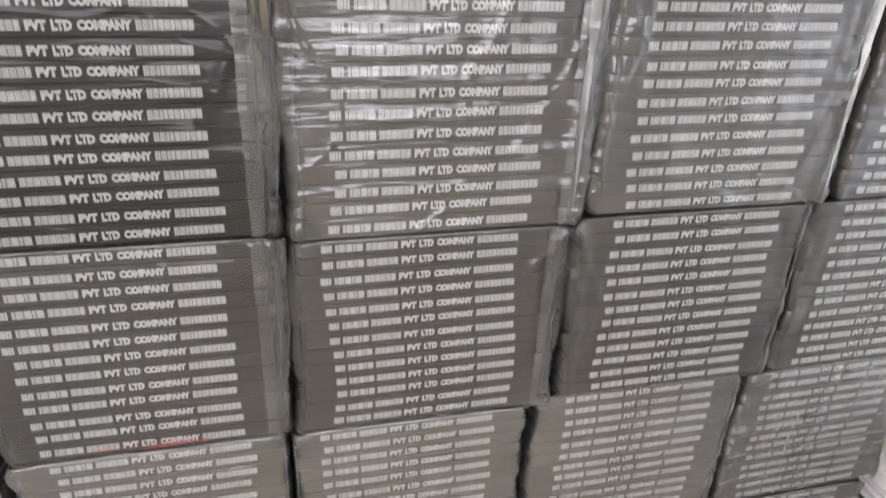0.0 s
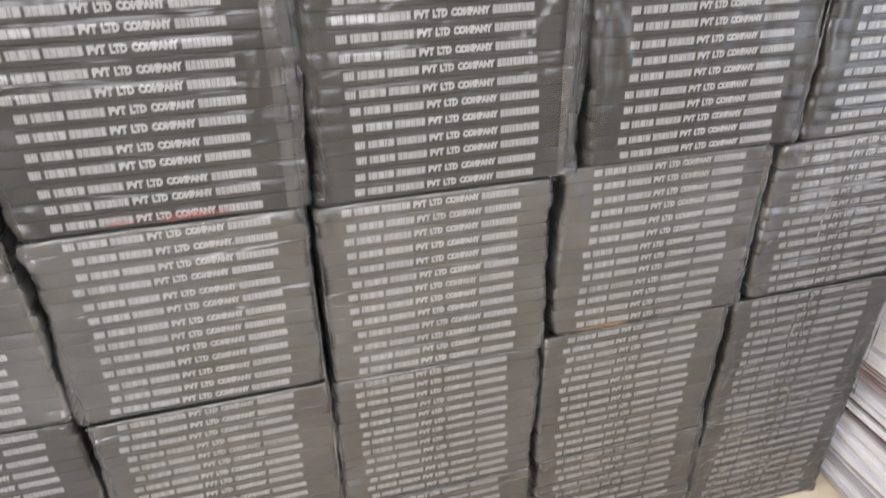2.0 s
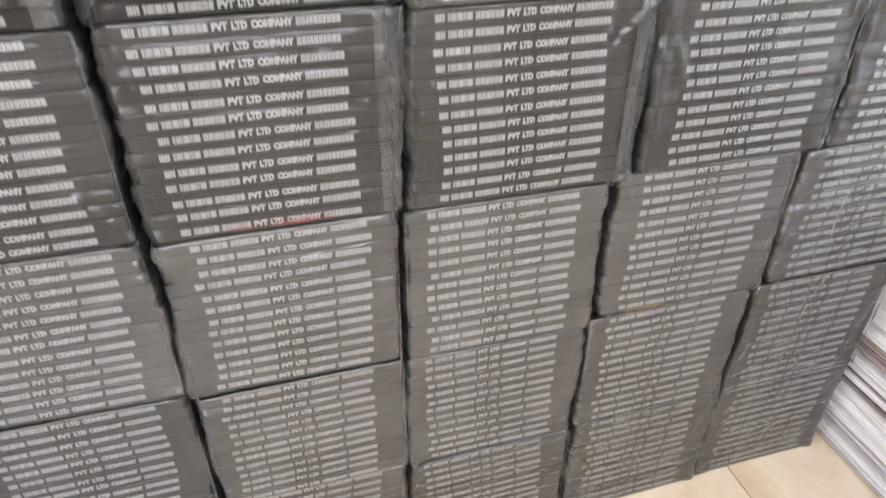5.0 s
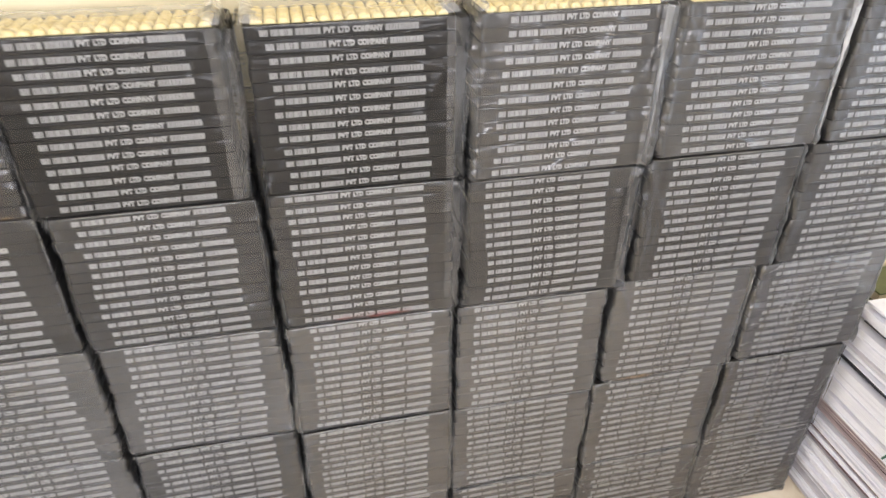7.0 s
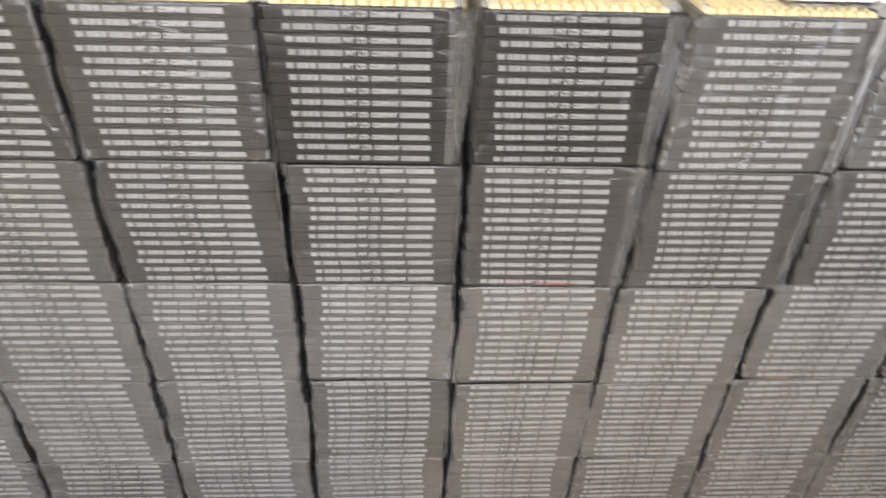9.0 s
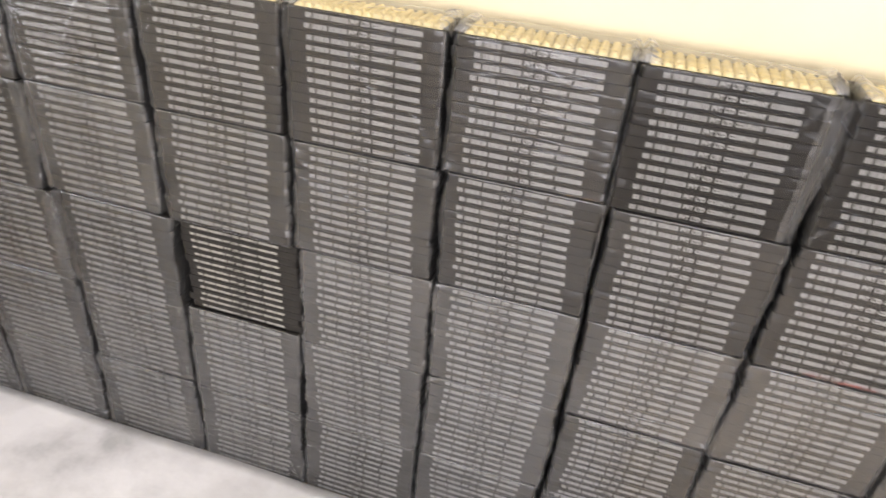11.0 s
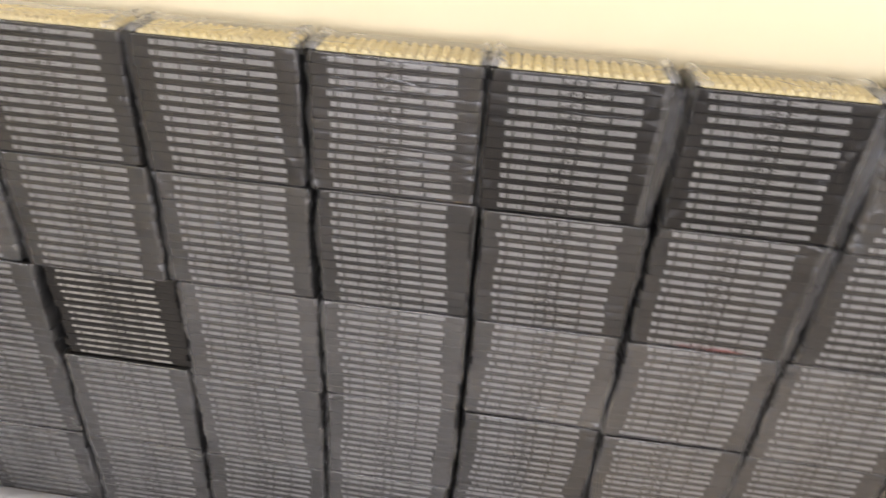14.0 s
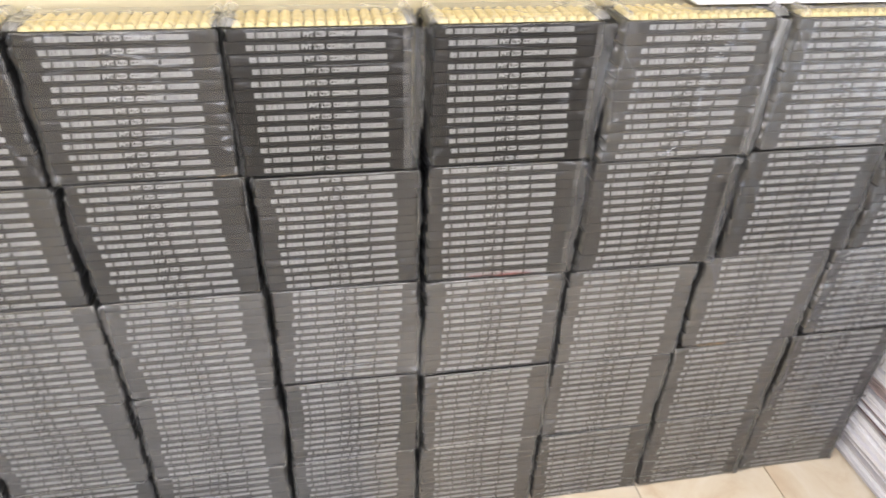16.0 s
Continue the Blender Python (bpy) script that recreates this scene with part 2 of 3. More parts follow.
def skin(bm, loops, closed_profile=False):
    """Quads between loops of the same number of points."""
    rings = [[bm.verts.new(p) for p in loop] for loop in loops]
    if closed_profile:
        rings.append(rings[0])
    for a, b in zip(rings, rings[1:]):
        for i in range(len(a)):
            j = (i + 1) % len(a)
            bm.faces.new((a[i], a[j], b[j], b[i]))
    return rings


# ---- the room ----
def solid(name, label, material, boxes, category="wall"):
    bm = bmesh.new()
    for b in boxes:
        box(bm, *b)
    ob = new(name, mesh_of(name, bm, material))
    return tagged(ob, label, category, kind="structure")


T = 0.12
solid("wall_north", "plain cream painted wall behind the stacks", M_WALL, [(ROOM_X0 - T, ROOM_X1 + T, WALL_Y, WALL_Y + T, 0, ROOM_H)])
DOOR_Y0, DOOR_Y1, DOOR_H = -0.98, -0.085, 2.05
solid("wall_west", "cream painted wall with a doorway", M_WALL, [
    (ROOM_X0 - T, ROOM_X0, DOOR_Y1, WALL_Y, 0, ROOM_H), (ROOM_X0 - T, ROOM_X0, ROOM_Y0, DOOR_Y0, 0, ROOM_H),
    (ROOM_X0 - T, ROOM_X0, DOOR_Y0, DOOR_Y1, DOOR_H, ROOM_H)])
# unseen wall: white for neutral reflections, its opening added for the east lamp
solid("wall_east", "unseen white wall with an opening added for a lamp", M_CEIL, [
    (ROOM_X1, ROOM_X1 + T, ROOM_Y0, -1.85, 0, ROOM_H), (ROOM_X1, ROOM_X1 + T, -0.85, WALL_Y, 0, ROOM_H), (ROOM_X1, ROOM_X1 + T, -1.85, -0.85, 2.05, ROOM_H)])
# unseen wall: dark to weaken reflections, its opening added for the main lamp
solid("wall_south", "unseen dark wall with an opening added for the main lamp", M_UNSEEN_DARK, [
    (ROOM_X0 - T, 0.55, ROOM_Y0 - T, ROOM_Y0, 0, ROOM_H), (3.25, ROOM_X1 + T, ROOM_Y0 - T, ROOM_Y0, 0, ROOM_H),
    (0.55, 3.25, ROOM_Y0 - T, ROOM_Y0, 0, 0.95), (0.55, 3.25, ROOM_Y0 - T, ROOM_Y0, 2.35, ROOM_H)])
solid("ceiling", "plain white ceiling", M_CEIL, [(ROOM_X0 - T, ROOM_X1 + T, ROOM_Y0 - T, WALL_Y + T, ROOM_H, ROOM_H + 0.1)], "ceiling")
# the dim passage beyond the doorway
solid("wall_passage", "plain wall of the passage beyond the doorway", M_WALL, [
    (-1.35, -1.25, -1.3, 0.4, 0, 2.5), (-1.25, ROOM_X0 - T, 0.3, 0.4, 0, 2.5), (-1.25, ROOM_X0 - T, -1.3, -1.2, 0, 2.5),
    (-1.35, ROOM_X0 - T, -1.3, 0.4, 2.5, 2.6)])
solid("ground", "bare ground outside the room", M_GROUT, [(-400, 400, -400, 400, -0.3, -0.2)], "ground")

skirt = solid("baseboard_west", "pale tile skirting along the wall foot", M_TILE, [(ROOM_X0, ROOM_X0 + 0.009, 0.049, WALL_Y, 0, 0.085)], "baseboard")
solid("baseboard_north", "pale tile skirting along the wall foot", M_TILE, [(ROOM_X0 + 0.009, 0.0, WALL_Y - 0.009, WALL_Y, 0, 0.085), (3.0, ROOM_X1, WALL_Y - 0.009, WALL_Y, 0, 0.085)], "baseboard")

# doorway lining
door = tagged(new("door_1"), "brown wooden door frame with a cream inner edge", "door frame", kind="structure")
part("casing", boxed(ROOM_X0 + 0.001, ROOM_X0 + 0.016, -0.062, 0.046, 0, DOOR_H + 0.08, bevel=0.002), M_WOOD, door)
part("jamb", boxed(ROOM_X0 - T, ROOM_X0 + 0.012, -0.084, -0.064, 0, DOOR_H, bevel=0.002), M_EDGE, door, "cream painted inner edge")
part("casing", boxed(ROOM_X0 + 0.001, ROOM_X0 + 0.016, -1.10, -1.0, 0, DOOR_H + 0.08, bevel=0.002), M_WOOD, door)
part("jamb", boxed(ROOM_X0 - T, ROOM_X0 + 0.012, -0.979, -0.965, 0, DOOR_H, bevel=0.002), M_EDGE, door, "cream painted inner edge")

# ---- a stack of wrapped bundles of abacuses ----
PITCH, HEIGHT, COUNT = 0.27, 0.2245, 13
THICK = (HEIGHT - 0.003) / COUNT
HALF, DEPTH = 0.1280, 0.082


def abacus_mesh():
    bm = bmesh.new()
    h, b = THICK - 0.0002, 0.0007
    loops = []
    for inset, z in ((b, 0), (0, b), (0, h - b), (b, h)):
        loops.append([(x, y, z) for x, y in rounded_loop(-HALF + inset, HALF - inset, inset, DEPTH - inset, 0.005, 3)])
    for z in (h, 0):
        loops.append([(x, y, z) for x, y in rounded_loop(-HALF + 0.008, HALF - 0.008, 0.007, DEPTH - 0.0035, 0.002, 3)])
    skin(bm, loops, closed_profile=True)
    box(bm, -HALF + 0.008, HALF - 0.008, 0.0222, 0.0262, 0.002, h - 0.001)
    return mesh_of("abacus", bm, M_BLACK, smooth=False)


def word_mesh(word, x0, x1, cap):
    """The outlines of a printed word, fitted between x0 and x1 with that cap height."""
    curve = bpy.data.curves.new("word", "FONT")
    curve.body, curve.resolution_u, curve.offset = word, 2, 0.08
    ob = new("word", curve)
    bpy.context.view_layer.update()
    data = bpy.data.meshes.new_from_object(ob.evaluated_get(bpy.context.evaluated_depsgraph_get()))
    bpy.data.objects.remove(ob)
    bpy.data.curves.remove(curve)
    co = np.empty(len(data.vertices) * 3)
    data.vertices.foreach_get("co", co)
    co = co.reshape(-1, 3)
    lo, hi = co.min(0), co.max(0)
    out = np.zeros_like(co)
    out[:, 0] = x0 + (co[:, 0] - lo[0]) / (hi[0] - lo[0]) * (x1 - x0)
    out[:, 2] = (co[:, 1] - lo[1]) / (hi[1] - lo[1]) * cap
    data.vertices.foreach_set("co", out.ravel())
    return data


PRINT_W, CAP = 0.190, 0.0078


def lettering_mesh():
    """One printed line: the maker's name and the long number as plain bars, the rest as words."""
    bm = bmesh.new()
    for word, a, b in (("PVT", 0.392, 0.468), ("LTD", 0.483, 0.557), ("COMPANY", 0.573, 0.772)):
        data = word_mesh(word, a * PRINT_W, b * PRINT_W, CAP)
        bm.from_mesh(data)
        bpy.data.meshes.remove(data)
    bars = 0
    for a, b, widths in ((0.0, 0.052, (7, 3, 3)), (0.069, 0.203, (3, 7, 7, 3, 7)), (0.218, 0.375, (7, 7, 7, 7, 7, 6)), (0.784, 1.0, (6, 6, 4, 4, 6, 6, 4, 6, 6, 6))):
        unit, x0 = (b - a) * PRINT_W / (sum(widths) + 0.6 * (len(widths) - 1)), a * PRINT_W
        for w in widths:
            x1 = x0 + w * unit
            bm.faces.new([bm.verts.new(p) for p in ((x0, 0, 0), (x1, 0, 0), (x1, 0, CAP), (x0, 0, CAP))])
            bars += 1
            x0 = x1 + 0.6 * unit
    data = mesh_of("lettering", bm, M_PRINT)
    data.materials.append(M_BARS)
    for poly in list(data.polygons)[-bars:]:
        poly.material_index = 1
    return data


def bead_mesh():
    bm = bmesh.new()
    loops = []
    for y, r in ((-0.0056, 0.0060), (-0.0042, 0.0074), (0.0, 0.0080), (0.0042, 0.0074), (0.0056, 0.0060)):
        loops.append([(r * math.cos(a), y, r * math.sin(a)) for a in [2 * math.pi * i / 10 for i in range(10)]])
    rings = skin(bm, loops)
    bm.faces.new(rings[0])
    bm.faces.new(rings[-1][::-1])
    bmesh.ops.recalc_face_normals(bm, faces=bm.faces)
    return mesh_of("bead", bm, M_BEAD, smooth=True)


ABACUS, LETTERING, BEAD = abacus_mesh(), lettering_mesh(), bead_mesh()
LETTERING_GREY = LETTERING.copy()
LETTERING_GREY.materials[0] = LETTERING_GREY.materials[1] = M_PRINT_GREY


def film_mesh(rnd, top, material, spare, shifts):
    """The wrap round one bundle: a sleeve that sinks into every joint, with scalloped and slack upright edges, pleated where
    the gap beside it is wide, creased at the corners and drawn in above and below."""
    seed = Vector((rnd.uniform(0, 90), rnd.uniform(0, 90), rnd.uniform(0, 90)))
    hw = HALF + 0.0010
    loose = [rnd.choice((0.0, 0.0, 0.3, 1.0)) for _ in range(2)]
    own = random.Random(int(seed.x * 1e4))
    folds = [(own.random() < 0.5, own.uniform(0.45, 0.75), own.uniform(0.35, 0.8), own.choice((0, 1))) for _ in range(2)]
    half = [i / 8 * 0.62 for i in range(9)] + [0.62 + 0.38 * (i + 1) / 17 for i in range(17)]
    xs = [-v for v in half[:0:-1]] + half
    wide = [min(1.0, max(0.0, (spare[q] - 0.016) / 0.010)) for q in (0, 1)]
    levels = [(k, f) for k in range(COUNT) for f in (0.0, 0.16, 0.5, 0.84)] + [(COUNT - 1, 1.0)]
    loops = []
    for k, f in levels:
        u = (k + f) / COUNT
        z = 0.0012 + u * (HEIGHT - 0.0024)
        joint = f in (0.0, 1.0)
        slack = []
        for q in (0, 1):
            v = 0.0022 + (0.35 + 0.3 * wide[q]) * max(0.0, spare[q] - 0.014) + 0.0080 * noise.noise(Vector((9 * q, u * 2.1, 0)) + seed) + 0.0034 * noise.noise(Vector((9 * q, u * 7, 0)) + seed)
            v += (2 * q - 1) * shifts[k] * 0.8
            if joint:
                v -= 0.0010 * (0.7 + noise.noise(Vector((9 * q, k * 2.3, 4)) + seed))
            slack.append(v)
        pinch = 0.0034 * max(0.0, 1 - min(u, 1 - u) / 0.05) ** 1.5
        loop = []
        for s in xs:
            x = s * hw
            q = 1 if s > 0 else 0
            edge = max(0.0, (abs(s) - 0.70) / 0.30)
            puff = 0.0018 + 0.0012 * noise.noise(Vector((x * 16, u * 2.6, 1)) + seed)
            corner = max(0.0, 1 - (1 - abs(s)) / 0.24) * max(0.0, 1 - min(u, 1 - u) / 0.2)
            puff += corner * 0.0085 * abs(noise.noise(Vector((x * 70, u * 16, 6)) + seed))
            puff += edge * 0.0030 * noise.noise(Vector((x * 45, u * 4.0, 5)) + seed)
            puff += edge * loose[q] * 0.0032 * abs(noise.noise(Vector((x * 70, u * 1.6, 8)) + seed))
            puff += wide[q] * edge * (0.0085 * abs(noise.noise(Vector((x * 95, u * 1.1, 14)) + seed)) - 0.0015)
            puff += edge * 0.0042 * abs(noise.noise(Vector((x * 38, u * 8, 17)) + seed))
            there, reach, rise, up = folds[q]
            if there:
                # a slanting fold from a corner inwards
                along = (1 - u if up else u) / rise
                if along < 1:
                    d = abs(abs(s) - (1 - (1 - reach) * along)) * hw
                    puff += 0.0042 * max(0.0, 1 - d / 0.007) * (1 - along) ** 0.5
            if joint:
                puff -= 0.0007 * (0.5 + 0.9 * edge) * (0.75 + noise.noise(Vector((x * 9, k * 3.7, 2)) + seed))
            round_off = 0.0050 * max(0.0, (abs(s) - 0.95) / 0.05) ** 2
            x += (slack[1] if s > 0 else -slack[0]) * max(0.0, (abs(s) - 0.6) / 0.4) - math.copysign(pinch, s) * edge
            loop.append((x, -max(0.0005, puff) + round_off, z))
        for side, ys in ((1, (0.012, 0.03, 0.045, 0.062, DEPTH)), (-1, (DEPTH, 0.062, 0.045, 0.03, 0.012))):
            for y in ys:
                w = 0.0018 * noise.noise(Vector((y * 40, u * 6, side)) + seed)
                loop.append((side * (hw + max(0.0003, slack[(side + 1) // 2] + (max(0.0055, 0.5 * spare[(side + 1) // 2] - 0.0012) - slack[(side + 1) // 2]) * min(1, y / 0.07) + w - pinch)), y, z))
        loops.append(loop)
    low = [(x * 0.992, 0.041 + (y - 0.041) * 0.95, 0.0003) for x, y, z in loops[0]]
    last = loops[-1]
    loops.insert(0, low)
    loops.append([(x * 0.992, 0.041 + (y - 0.041) * 0.95, HEIGHT + (0.001 if top else -0.0003)) for x, y, z in last])
    bm = bmesh.new()
    skin(bm, loops)
    return mesh_of("wrap", bm, material, smooth=True)


def seam_mesh(rnd, side, full, strip=False):
    """A crumpled welded seam of the wrap that tapers along one upright edge."""
    seed = Vector((rnd.uniform(0, 90), rnd.uniform(0, 90), 3))
    bm = bmesh.new()
    rows = []
    taper = rnd.choice((0, 1)) or strip
    for k in range(29):
        u = k / 28
        fade = (u if taper else 1 - u) ** 1.3
        wide = 0.0006 + full * fade * (0.75 + 0.6 * noise.noise(Vector((u * 5, 0, 0)) + seed))
        bend = 0.0022 * noise.noise(Vector((u * 8, 4, 0)) + seed)
        x = side * (HALF + 0.0015)
        z = u * (HEIGHT - 0.006) + 0.003
        rows.append([(x - side * 0.75 * wide, -0.0022 + 0.3 * bend, z), (x - side * 0.2 * wide, -0.0034 + bend, z), (x + side * wide * 0.3, -0.0020 - bend, z)])
    grid = [[bm.verts.new(p) for p in r] for r in rows]
    for a, b in zip(grid, grid[1:]):
        for i in range(2):
            bm.faces.new((a[i], a[i + 1], b[i + 1], b[i]))
    return mesh_of("seam", turned(bm, (0, -1, 0)), M_FILM_STRIP if strip else M_FILM_FOLD, smooth=True)


def hem_mesh(rnd):
    """The crimped upper hem of the wrap along the front of a bundle, uneven in width."""
    seed = Vector((rnd.uniform(0, 90), rnd.uniform(0, 90), 5))
    bm = bmesh.new()
    grid = []
    for k in range(49):
        u = k / 48
        x = -HALF - 0.001 + 2 * (HALF + 0.001) * u
        wide = 0.0005 + 0.0034 * max(0.0, 0.1 + noise.noise(Vector((u * 7, 0, 0)) + seed)) + 0.0016 * abs(noise.noise(Vector((u * 30, 2, 0)) + seed))
        out = 0.0016 + 0.0016 * noise.noise(Vector((u * 40, 4, 0)) + seed)
        z = HEIGHT - 0.0008
        grid.append([bm.verts.new(p) for p in ((x, -0.0022, z - wide), (x, -0.0022 - out, z - 0.4 * wide), (x, -0.0012, z))])
    for a, b in zip(grid, grid[1:]):
        for i in range(2):
            bm.faces.new((a[i], b[i], b[i + 1], a[i + 1]))
    return mesh_of("hem", turned(bm, (0, -1, 0.2)), M_FILM_FOLD, smooth=True)


def ear_mesh(rnd, side):
    """A small pinched ear of wrap folded over at an upper corner."""
    seed = Vector((rnd.uniform(0, 90), rnd.uniform(0, 90), 9))
    wide, tall = rnd.uniform(0.007, 0.014), rnd.uniform(0.010, 0.022)
    bm = bmesh.new()
    grid = []
    for i in range(8):
        u = i / 7
        row = []
        for j in range(8):
            v = j / 7
            reach = (1 - 0.85 * v) * (0.85 + 0.3 * noise.noise(Vector((v * 4, 1, 0)) + seed))
            x = side * (HALF + 0.0045 - 0.003 * v - wide * u * reach)
            y = -0.0034 - 0.0034 * abs(noise.noise(Vector((u * 3.2, v * 1.6, 0)) + seed)) * (1 - 0.5 * u)
            row.append(bm.verts.new((x, y, HEIGHT + 0.001 - tall * v)))
        grid.append(row)
    for a, b in zip(grid, grid[1:]):
        for i in range(7):
            bm.faces.new((a[i], a[i + 1], b[i + 1], b[i]))
    return mesh_of("ear", turned(bm, (0, -1, 0)), M_FILM_EAR, smooth=True)


def flap_mesh(rnd, room):
    """Loose wrap that hangs in long upright folds in the wide gap beside a bundle, gathered towards its lower corner."""
    seed = Vector((rnd.uniform(0, 90), rnd.uniform(0, 90), 13))
    bm = bmesh.new()
    grid = []
    for i in range(19):
        a = i / 18
        row = []
        for j in range(33):
            u = j / 32
            wide = (0.014 + room) * (0.62 + 0.38 * min(1.0, 1.6 * u)) - 0.0015
            fold = abs(noise.noise(Vector((a * 4.5, u * 0.9, 0)) + seed)) + 0.4 * abs(noise.noise(Vector((a * 9, u * 2.2, 4)) + seed))
            sag = 0.010 * max(0.0, a - 0.35)
            x = HALF - 0.014 + wide * a + 0.0015 * noise.noise(Vector((a * 2, u * 6, 7)) + seed)
            row.append(bm.verts.new((x, -0.0052 + sag - 0.007 * fold * min(1.0, 4 * a) * (1 - 0.5 * a), 0.003 + u * (HEIGHT - 0.006))))
        grid.append(row)
    for a, b in zip(grid, grid[1:]):
        for i in range(32):
            bm.faces.new((a[i], a[i + 1], b[i + 1], b[i]))
    return mesh_of("flap", turned(bm, (0, -1, 0)), M_FILM_FLAP, smooth=True)


def tuft_mesh(rnd, side):
    """Gathered wrap at one end of the top of a bundle: thin pleats that run from a pinched corner over the end of the beads."""
    seed = Vector((rnd.uniform(0, 90), rnd.uniform(0, 90), 7))
    reach, peak = rnd.uniform(0.016, 0.026), rnd.uniform(0.005, 0.013)
    bm = bmesh.new()
    grid = []
    for i in range(12):
        u = i / 11
        row = []
        for j in range(29):
            v = j / 28
            pleat = abs(noise.noise(Vector((v * 5 + u * 0.8, u * 0.7, 0)) + seed))
            x = side * (HALF + 0.007 - (reach + 0.007) * u * (0.75 + 0.5 * noise.noise(Vector((v * 5, 3, 0)) + seed)))
            hill = math.sin(math.pi * min(1.0, 0.15 + 0.85 * u)) ** 0.8
            z = HEIGHT + 0.0015 + 0.0075 * min(1.0, 2.2 * u) + peak * hill * (0.45 + 0.8 * pleat) - (0.012 * (1 - u / 0.15) if u < 0.15 else 0.0)
            y = -0.002 + v * (DEPTH + 0.002) + 0.004 * (pleat - 0.3) * u
            row.append(bm.verts.new((x, y, z if 0 < j else min(z, HEIGHT + 0.003))))
        grid.append(row)
    for a, b in zip(grid, grid[1:]):
        for i in range(28):
            bm.faces.new((a[i], a[i + 1], b[i + 1], b[i]))
    return mesh_of("tuft", turned(bm, (0, -0.1, 1)), M_FILM_TUFT, smooth=True)


def cap_mesh(rnd):
    """The wrap drawn over the beads, slack between them."""
    seed = Vector((rnd.uniform(0, 90), rnd.uniform(0, 90), 1))
    bm = bmesh.new()
    grid = []
    for i in range(33):
        row = []
        for j in range(11):
            x, y = -HALF + 0.004 + 2 * (HALF - 0.004) * i / 32, 0.001 + (DEPTH - 0.004) * j / 10
            z = HEIGHT + 0.0092 + 0.0012 * noise.noise(Vector((x * 30, y * 30, 0)) + seed)
            if j == 0:
                z = HEIGHT + 0.0015
            row.append(bm.verts.new((x, y, z)))
        grid.append(row)
    for a, b in zip(grid, grid[1:]):
        for i in range(10):
            bm.faces.new((a[i], b[i], b[i + 1], a[i + 1]))
    return mesh_of("cap", turned(bm, (0, -0.1, 1)), M_FILM_CAP, smooth=True)


# how far the upright gaps between the columns wander from an even spacing, in millimetres, from the top row down
GAPS = [(-12, -25, -25, -5, -5), (-12, -25, -26, -4, -6), (-22, -18, 0, 0, -3), (-10, -5, 13, 5, 2), (-5, -5, 5, 1, 3), (-6, 1, 5, 3, -4),
        (-1, 3, 4, 5, 2), (4, 0, 3, 6, 2), (15, 9, 3, 0, 0), (31, 22, 1, -5, -3), (43, 30, 5, -8, -4), (50, 35, 10, -8, 0)]
# how far the level joints of each column lie from an even spacing, in millimetres, from the top joint down
JOINTS = [(0, -4, 0, 2), (3, -5, -3, 4), (9, 5, 3, 10), (6, 2, 14, 8), (1, 6, 5, 5), (3, 6, 6, 5), (-1, 4, 7, 7), (1, -2, -3, 6), (-7, -5, -10, -2), (0, 2, 0, 5), (0, 0, 4, 2)]
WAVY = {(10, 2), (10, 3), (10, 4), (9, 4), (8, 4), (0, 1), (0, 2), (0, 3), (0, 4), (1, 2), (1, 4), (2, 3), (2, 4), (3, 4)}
# bundles in clearer wrap, tinted darker in place of dimmer light
CLEAR_DIM, THIN_DIM = {(6, 0), (7, 0)}, {(7, 1), (5, 0), (4, 0), (3, 0), (6, 1), (9, 1), (8, 1), (5, 1), (10, 0), (10, 1)}
rnd = random.Random(11)


# bundles pushed sideways in their gap, and bundles that stand a little forward or back of the one above, in metres
ASIDE = {(7, 0): -0.003, (6, 0): -0.010}
STEPS = {(10, 2): 0.001, (10, 3): -0.001, (10, 4): 0.006, (6, 3): -0.003, (6, 4): 0.003, (7, 3): -0.003, (7, 4): 0.003, (9, 1): -0.002, (9, 2): 0.002, (2, 2): -0.002, (2, 3): 0.002}


def middle(col, row):
    return (col + 0.5) * PITCH + (GAPS[col][row] + GAPS[col + 1][row]) / 2000 + ASIDE.get((col, row), 0.0)


